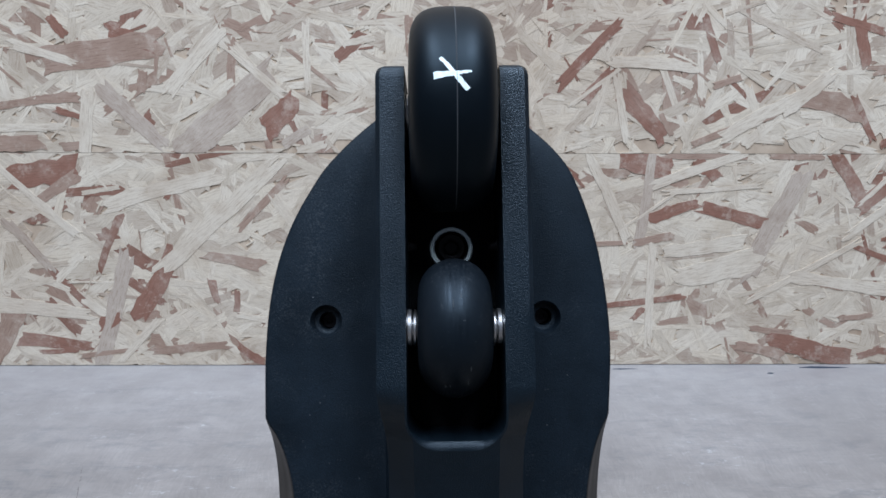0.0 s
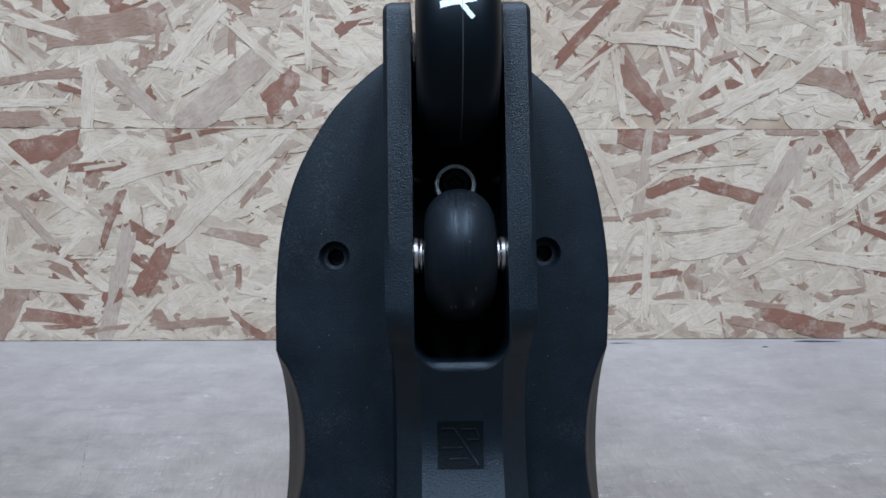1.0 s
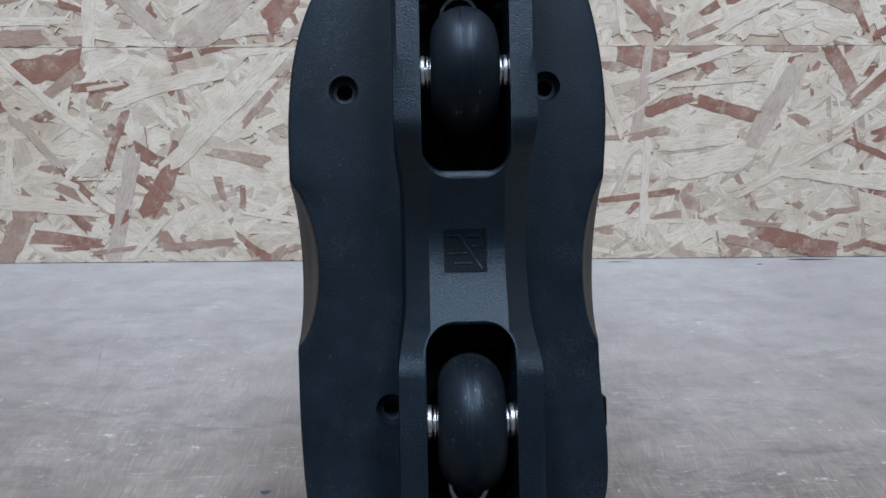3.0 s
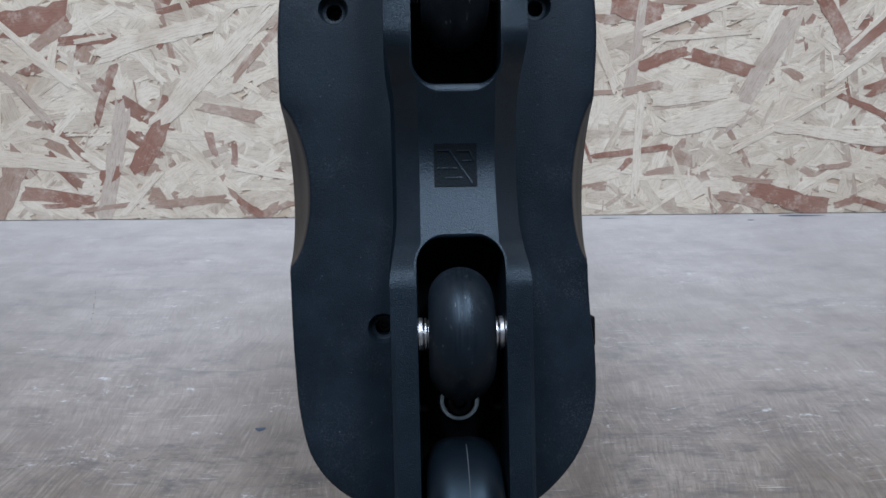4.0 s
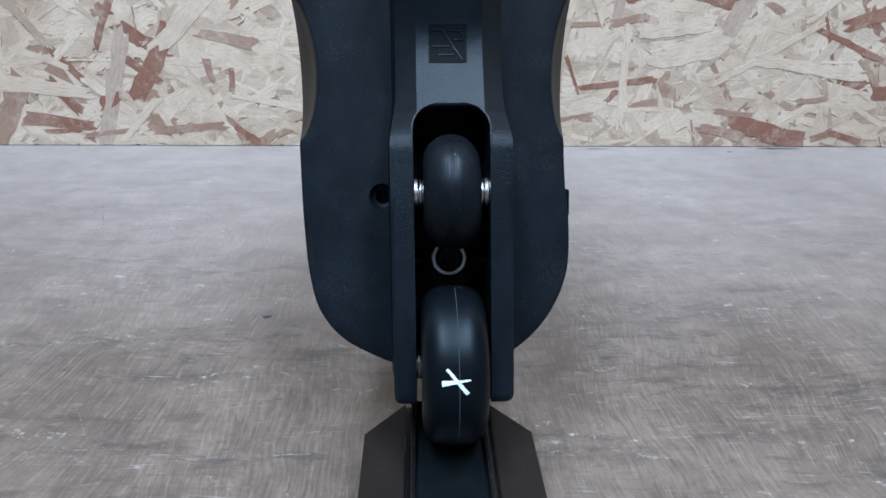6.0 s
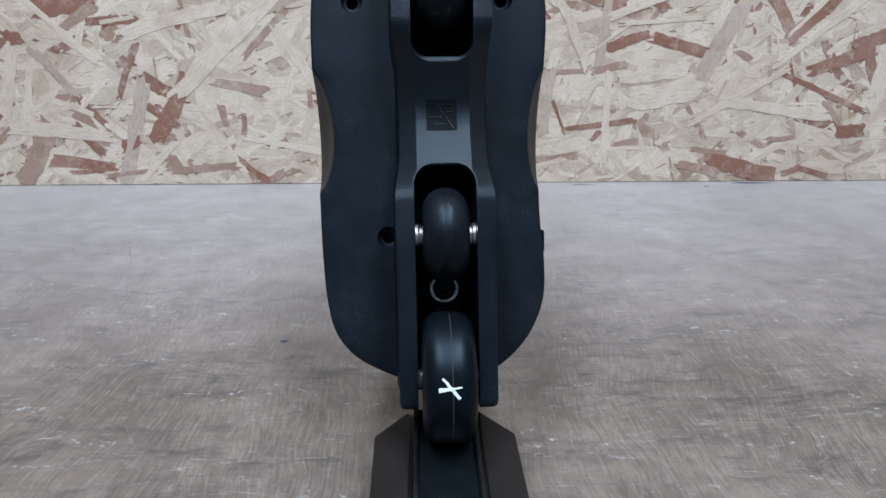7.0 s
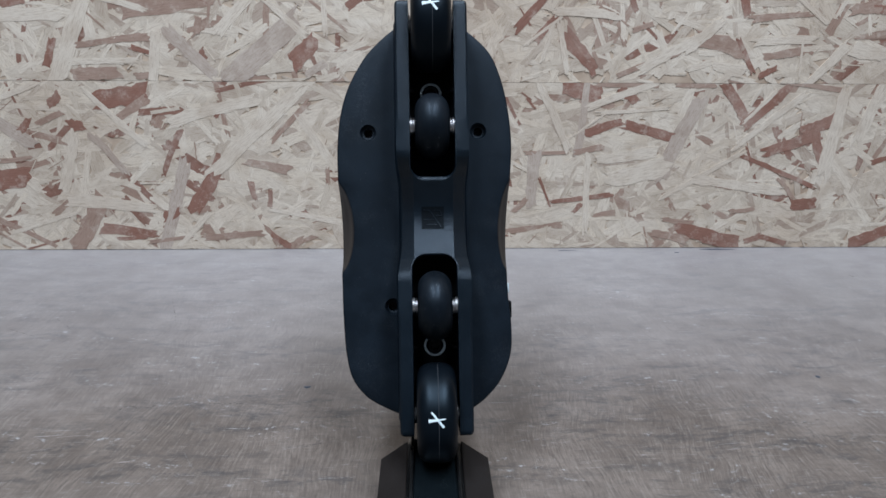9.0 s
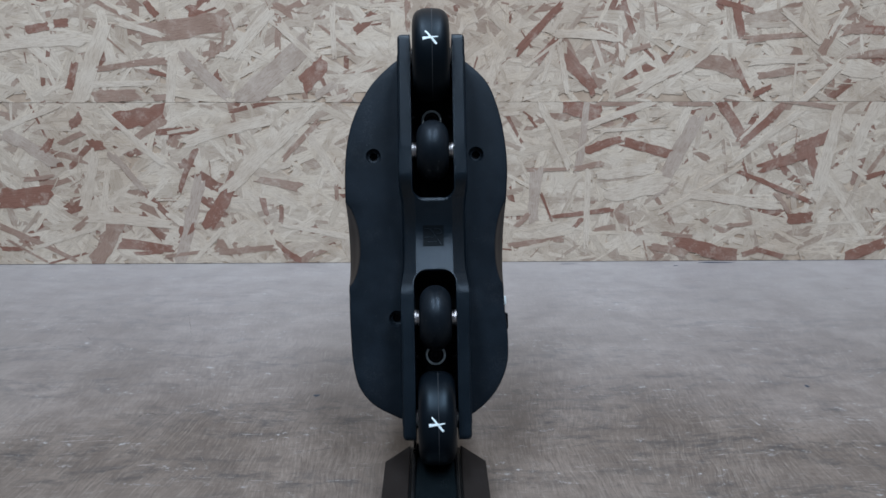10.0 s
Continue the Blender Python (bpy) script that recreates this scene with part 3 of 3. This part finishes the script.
cut.set_sharp_from_angle(angle=radians(50))
bpy.data.objects.remove(cutter)
sole.parent = skate
cut.materials.append(M_GROOVE)  # the scooped sides are smooth and unpainted
for f in cut.polygons:
    c = f.center / U
    if abs(c.z + 5.5) < 32.4 and SOLE_Y + 0.55 < c.y < 62 and abs(f.normal.y) > 0.15 and abs(c.x + 6) > 48:
        f.material_index = 1


def screw(hx, hu):
    b = bmesh.new()
    lathe(b, [(45, 0.01), (45, 1.2), (44.2, 1.4), (44.2, 2.7), (50, 2.7), (50, 0.01)], "y", (hx, 0, hu), 24)
    for v in b.verts:
        v.co *= U
    part("screw", b, M_BOLT, sole, "black countersunk screw")


for hx, hu in HOLES:
    screw(hx, hu)


# frame: two walls with wheel slots, joined by a hollowed block in the middle
# each slot's inner end: height of the end, corner radius; the rim's reach, its extra radius and its depth
ENDS = {1: (27.0, 8.5, 2.8, 2.0, 1.7), -1: (27.5, 9.5, 1.3, 1.0, 0.9)}


def slot(u):
    """Half the width of the wheel slot at the height u, outside its rim: a flat end with rounded corners."""
    edge, r, reach, grow, _ = ENDS[1 if u > 0 else -1]
    t, r = abs(u) - edge + reach, r + grow
    if t < 0:
        return 0.0
    return 15.6 if t >= r else 15.6 - r + math.sqrt(r * r - (r - t) ** 2)


def frame_front(u):
    return -5.0 + 13.0 * (1 - ease(0, 46, abs(u)))


def frame_section(u, side):
    w = ease(20, 44, abs(u))
    g = slot(u)
    outer = 22.7 + 2.3 * w
    tip = abs(u) - (144.5 if u > 0 else 146.2)
    y0 = frame_front(u)
    if tip > 0:
        rise = 1 - math.sqrt(max(0, 1 - (tip / 4.5) ** 2))
        outer -= 2.4 * rise
        y0 += 2.5 * rise
    spread = ease(42, 70, abs(u))
    flat = max(13.8, g + 0.7) * (1 - spread) + (outer - 1.4) * spread
    drop = 1.0 + 8.0 * (1 - ease(29, 45, abs(u)))
    pts = [(g, 34.5), (g, y0), (flat, y0), (outer, y0 + drop), (outer, 30.0), (outer + 2.5, 34.5)]
    return [s(side * x, y, u) for x, y in pts]


levels = sorted({round(v, 2) for v in
                 [-150.7 + 4.5 * (1 - math.cos(k * math.pi / 16)) for k in range(9)] + [149 - 4.5 * (1 - math.cos(k * math.pi / 16)) for k in range(9)]
                 + [-142 + 4 * k for k in range(25)] + [140 - 4 * k for k in range(25)]
                 + [k * 1.0 for k in range(-46, 47)]
                 + [sg * (ENDS[sg][0] - ENDS[sg][2] + d) for sg in (1, -1) for d in (-0.01, 0.01, 0.2, 0.5, 1.0, 1.6, 2.4)]})
bm = bmesh.new()
for side in (-1, 1):
    loft(bm, [frame_section(u, side) for u in levels])
chassis = part("frame", bm, M_FRAME, skate, "grained black plastic frame with open wheel slots", smooth=22)


def slot_rim(sign):
    """The bevelled rim round a slot's inner end, running out up its sides."""
    edge, r, reach, grow, deep = ENDS[sign]
    big = r + grow
    line = [(x, x * (15.6 - r) / (15.6 - big), 0.0) for x in range(int(15.6 - big) + 1)] + [(15.6 - big, 15.6 - r, radians(7.5 * k)) for k in range(13)]
    half = []
    for a, b, turn in line:
        xo, uo = a + big * math.sin(turn), sign * (edge - reach + big * (1 - math.cos(turn)))
        xi, ui = b + r * math.sin(turn), sign * (edge + r * (1 - math.cos(turn)))
        dip = 0.25 + deep * (1 - ease(0.5, 1.5, turn))
        yo, yi = frame_front(uo), frame_front(ui) + dip
        half.append([(xo, yo + 0.02, uo), ((xo * 3 + xi) / 4, (yo * 3 + yi) / 4 - 0.12 * deep, (uo * 3 + ui) / 4),
                     ((xo + xi * 3) / 4, (yo + yi * 3) / 4 - 0.12 * deep, (uo + ui * 3) / 4), (xi, yi + 0.15 * deep, ui), (xi, 34.4, ui), (xo, 34.4, uo)])
    b = bmesh.new()
    loft(b, [[s(-x, y, u) for x, y, u in row] for row in half[:0:-1]] + [[s(x, y, u) for x, y, u in row] for row in half])
    part("slot_rim", b, M_FRAME, chassis, smooth=40)


for sign in (1, -1):
    slot_rim(sign)
# slot floors take a darker plastic: the wheel bay's shade in the colour
for u0, u1 in ((25, 147), (-149, -25)):
    bm = bmesh.new()
    box(bm, -15.9 * U, 15.9 * U, 27 * U, 34.6 * U, u0 * U, u1 * U)
    part("slot_floor", bm, M_HUB, chassis, smooth=0)

# maker's badge: a darker square, slightly proud, with plain raised strokes
BX, BU = -0.6, -1.2
bm = bmesh.new()
rows = []
for k in range(15):
    z = BU - 7.8 + 15.6 * k / 14
    y = frame_front(z)
    rows.append([s(BX - 7.8, y + 0.6, z), s(BX - 7.8, y - 0.3, z), s(BX + 7.8, y - 0.3, z), s(BX + 7.8, y + 0.6, z)])
loft(bm, rows)
badge = part("badge", bm, M_BADGE, chassis, "square dark maker's mark with plain strokes", smooth=30)


def stroke(x0, z0, x1, z1, w):
    """A raised straight stroke that lies on the badge."""
    b = bmesh.new()
    n = math.hypot(x1 - x0, z1 - z0)
    nx, nz = -(z1 - z0) / n * w / 2, (x1 - x0) / n * w / 2
    rows = []
    for k in range(7):
        f = k / 6
        x, z = BX + x0 + (x1 - x0) * f, BU + z0 + (z1 - z0) * f
        rows.append([s(x + sx * nx, frame_front(z + sx * nz) - h, z + sx * nz) for sx, h in ((-1, 0.1), (-0.6, 0.6), (0.6, 0.6), (1, 0.1))])
    loft(b, rows)
    part("badge_stroke", b, M_FRAME, badge)


stroke(-6.5, 5.4, -2.2, 5.4, 0.6)
stroke(-2.2, 5.4, 6.0, -6.6, 0.8)
stroke(0.4, 5.2, 5.2, 5.2, 0.6)
stroke(5.2, 5.2, 6.4, 2.2, 0.6)
stroke(6.4, 1.6, 2.4, 1.6, 0.6)
stroke(-6.5, -1.0, 0.6, -1.0, 0.6)
stroke(-4.0, -4.6, 2.6, -4.6, 0.6)

# wheels
AXLE_Y = 6.5


def wheel_profile(radius, half, shoulder, hub):
    """Closed profile of the tyre: from the hub's left edge over the tread to the right."""
    pts = [(-half * 0.55, hub), (-half * 0.9, hub + 1.0)]
    for k in range(25):
        a = math.pi * (1 - k / 24)
        cx = math.copysign(abs(math.cos(a)) ** (1 / shoulder), math.cos(a)) * half
        sy = math.sin(a) ** (1 / shoulder) if 0 < k < 24 else 0.0
        base = radius - half * (0.95 if shoulder > 1.2 else 0.98)
        pts.append((cx, base + (radius - base) * sy))
    return pts + [(half * 0.9, hub + 1.0), (half * 0.55, hub)]


def wheel(u, radius, half, shoulder, mat, label):
    bm = bmesh.new()
    lathe(bm, wheel_profile(radius, half, shoulder, 13.0), "x", (0, 0, 0), 96)
    bm.transform(Matrix.Translation(s(0, AXLE_Y, u)) @ Matrix.Scale(U, 4))
    tyre = part("wheel", bm, mat, skate, label, smooth=60)
    bm = bmesh.new()
    lathe(bm, [(-half * 0.6, 4), (-half * 0.6, 14), (half * 0.6, 14), (half * 0.6, 4)], "x", (0, 0, 0), 48)
    bm.transform(Matrix.Translation(s(0, AXLE_Y, u)) @ Matrix.Scale(U, 4))
    part("hub", bm, M_HUB, tyre, smooth=30)
    bm = bmesh.new()
    lathe(bm, [(-24, 0.01), (-24, 3.5), (24, 3.5), (24, 0.01)], "x", (0, 0, 0), 24)
    bm.transform(Matrix.Translation(s(0, AXLE_Y, u)) @ Matrix.Scale(U, 4))
    part("axle", bm, M_STEEL, tyre, "bright steel axle", smooth=30)
    for side in (-1, 1):
        for x0, x1, r in ((half * 0.6, half + 0.3, 5.6), (half + 0.6, half + 1.5, 6.1), (half + 2.0, 15.5, 6.1)):
            if x1 - x0 < 0.3:
                continue
            bm = bmesh.new()
            lathe(bm, [(x0, 3.5), (x0, r - 0.3), (x0 + 0.2, r), (x1 - 0.2, r), (x1, r - 0.3), (x1, 3.5)], "x", (0, 0, 0), 40)
            bm.transform(Matrix.Translation(s(0, AXLE_Y, u)) @ Matrix.Diagonal((side * U, U, U, 1)))
            part("spacer", bm, M_STEEL, tyre, "bright steel bearing spacer", smooth=30)
    return tyre


WHEELS = [(136.0, 34.0, 13.8, 1.5, M_RIDE, "large matt black urethane wheel with a white cross"),
          (63.2, 22.8, 12.0, 1.02, M_WORN, "small worn black urethane wheel"),
          (-62.8, 24.4, 11.8, 1.0, M_WORN, "small worn black urethane wheel"),
          (-136.4, 33.8, 13.6, 1.5, M_RIDE, "large matt black urethane wheel with a white cross")]
tyres = [wheel(*w) for w in WHEELS]


def on_tread(x, arc, u, radius, half, shoulder, lift):
    """A point on the tread, x across it and arc along it from the front."""
    c = min(0.999, abs(x) / half)
    a = math.acos(c ** shoulder)
    base = radius - half * 0.95
    r = base + (radius - base) * math.sin(a) ** (1 / shoulder) + lift
    t = arc / radius
    return s(x, AXLE_Y - r * math.cos(t), u + r * math.sin(t))


def cross_mark(tyre, u, radius, half, shoulder, arc0):
    src = random.Random(5)
    bm = bmesh.new()
    for x0, a0, x1, a1, w0, w1 in ((-3.9, 4.9, 4.2, -4.9, 0.55, 0.85), (-5.9, -0.7, 5.2, 0.5, 1.05, 0.32)):
        rows = []
        for k in range(15):
            f = k / 14
            cx, ca = x0 + (x1 - x0) * f, a0 + (a1 - a0) * f
            nx, na = -(a1 - a0), (x1 - x0)
            n = math.hypot(nx, na)
            w = (w0 + (w1 - w0) * f)
            rows.append([bm.verts.new(on_tread(cx + nx / n * v * w * src.uniform(0.7, 1.2), arc0 + ca + na / n * v * w * src.uniform(0.7, 1.2),
                                               u, radius, half, shoulder, 0.06)) for v in (-1, -0.33, 0.33, 1)])
        for p, q in zip(rows, rows[1:]):
            for j in range(3):
                bm.faces.new((p[j], q[j], q[j + 1], p[j + 1]))
    part("cross_mark", bm, M_MARK, tyre, "white paint-marker cross")


def mould_line(tyre, u, radius, half, shoulder, x):
    bm = bmesh.new()
    rows = []
    for k in range(60):
        arc = -50 + 100 * k / 59
        rows.append([bm.verts.new(on_tread(x + d, arc, u, radius, half, shoulder, h)) for d, h in ((-0.16, -0.02), (0, 0.14), (0.16, -0.02))])
    for p, q in zip(rows, rows[1:]):
        for j in range(2):
            bm.faces.new((p[j], q[j], q[j + 1], p[j + 1]))
    part("mould_line", bm, M_SEAM, tyre, "fine raised moulding seam")


for i, arc in ((0, 1.5), (3, 2.3)):
    u, radius, half, shoulder = WHEELS[i][:4]
    cross_mark(tyres[i], u, radius, half, shoulder, arc)
    mould_line(tyres[i], u, radius, half, shoulder, 0.9)

def scuff(tyre, spec, x, arc, wide, tall):
    """A small pale nick in the tread."""
    u, radius, half, shoulder = spec[:4]
    src = random.Random(int(1000 + 10 * x + arc))
    b = bmesh.new()
    rows = []
    for k in range(5):
        f = k / 4 - 0.5
        w = wide * (0.5 - abs(f) * 0.7) * src.uniform(0.6, 1.2)
        rows.append([b.verts.new(on_tread(x + d * w + src.uniform(-0.1, 0.1), arc + f * tall, u, radius, half, shoulder, 0.05 + 0.05 * (d == 0)))
                     for d in (-1, 0, 1)])
    for p, q in zip(rows, rows[1:]):
        for j in range(2):
            b.faces.new((p[j], q[j], q[j + 1], p[j + 1]))
    part("scuff", b, M_SEAM, tyre, "small pale nick")


for i, x, arc, wide, tall in ((1, -3.4, -20.5, 1.0, 1.6), (1, -2.0, -20.0, 0.5, 1.4), (1, 3.6, -19.0, 0.5, 2.2), (1, 4.4, -13.0, 0.3, 1.8),
                              (1, -0.8, 8.0, 0.3, 3.0), (1, 1.6, 10.5, 0.3, 2.4), (2, -2.6, 14.0, 0.4, 2.2), (2, 0.8, 16.5, 0.5, 1.6),
                              (2, -0.6, 11.0, 0.3, 3.2), (2, 3.0, 12.5, 0.3, 2.0)):
    scuff(tyres[i], WHEELS[i], x, arc, wide, tall)

# fixing bolts with washers in the slot's floor
for u in (91.0, -92.5):
    bm = bmesh.new()
    lathe(bm, [(25.2, 5.9), (24.6, 6.3), (24.6, 7.6), (25.2, 8.0), (27.2, 8.0), (27.2, 5.9)], "y", (0, 0, 0), 48)
    bm.transform(Matrix.Translation(s(-0.3, 0, u)) @ Matrix.Scale(U, 4))
    washer = part("washer", bm, M_WASHER, chassis, "pale zinc washer")
    bm = bmesh.new()
    lathe(bm, [(24.6, 0.01), (24.6, 2.2), (22.0, 2.3), (21.6, 2.8), (21.6, 4.6), (22.4, 5.4), (27.2, 5.6), (27.2, 0.01)], "y", (0, 0, 0), 40)
    bm.transform(Matrix.Translation(s(-0.3, 0, u)) @ Matrix.Scale(U, 4))
    part("bolt", bm, M_BOLT, chassis, "black socket-head bolt")
    for side in (-1, 1):
        bm = bmesh.new()
        lathe(bm, [(12.5, 0.01), (12.5, 2.2), (13.0, 2.6), (15.8, 2.6), (15.8, 0.01)], "x", (0, 0, 0), 24)
        bm.transform(Matrix.Translation(s(0, 17, u)) @ Matrix.Diagonal((side * U, U, U, 1)))
        part("stud", bm, M_BOLT, chassis)

# small tab on the sole's edge
bm = bmesh.new()
box(bm, 55.0 * U, 58.0 * U, 38 * U, 52 * U, -75 * U, -62 * U, 1.2 * U)
part("edge_tab", bm, M_HUB, sole, "small black tab on the sole's edge")
bm = bmesh.new()
box(bm, 53.0 * U, 59.4 * U, 60 * U, 68 * U, -57 * U, -49 * U, 1.4 * U)
part("edge_clip", bm, M_MARK, sole, "small white clip on the sole's edge")

# ---- the stand: a grooved rail on the floor that holds the lower wheel ----
stand = empty("wheel_stand", pose(0, 0, 0, 0, 0, 0))
tagged(stand, "low black metal wheel stand with chamfered flanges on the floor", "stand")
FAR, NEAR, TOP = 196.0, 40.0, 37.0


def flange(side):
    xi, xo, cut = 19.5, 37.8, 20.0
    outline = [(xi, NEAR + 4), (xo - 12, NEAR), (xo, NEAR + cut), (xo, FAR - cut), (xi + 1, FAR), (xi, FAR)]
    b = bmesh.new()
    top = [b.verts.new(s(side * x, y, TOP)) for x, y in outline]
    low = [b.verts.new(s(side * x, y, TOP - 3.5)) for x, y in outline]
    b.faces.new(top)
    b.faces.new(low)
    for i in range(len(outline)):
        j = (i + 1) % len(outline)
        b.faces.new((top[i], top[j], low[j], low[i]))
    bmesh.ops.bevel(b, geom=[e for e in b.edges if abs(e.verts[0].co.z - e.verts[1].co.z) < 1e-6], offset=0.5 * U, segments=2, affect="EDGES")
    part("flange", b, M_STAND, stand, "flat satin black flange with chamfered corners", smooth=30)


def rail(side):
    b = bmesh.new()
    box(b, 14.7 * U, 17.0 * U, NEAR * U, (FAR + 10) * U, 0, (TOP + 6.0) * U, 0.4 * U)
    box(b, 17.2 * U, 19.4 * U, NEAR * U, FAR * U, 8 * U, (TOP - 1.5) * U, 0.3 * U)
    box(b, 19.6 * U, 34 * U, (NEAR + 22) * U, (FAR - 24) * U, 0, (TOP - 3.6) * U, 0.6 * U)
    if side < 0:
        bmesh.ops.scale(b, vec=(-1, 1, 1), verts=b.verts)
    part("rail", b, M_GLOSS, stand, "glossy black inner rail", smooth=30)


for side in (-1, 1):
    flange(side)
    rail(side)
bm = bmesh.new()
secs = []
for y in (NEAR, NEAR + 30, 110, 150, FAR):
    top = [(x, 38.3 + 0.9 * (x / 15.0) ** 2) for x in range(-15, 16, 3)]
    secs.append([s(x, y, z) for x, z in top] + [s(15, y, 0), s(-15, y, 0)])
loft(bm, secs)
part("channel", bm, M_CHANNEL, stand, "smooth shallow groove for the wheel", smooth=30)
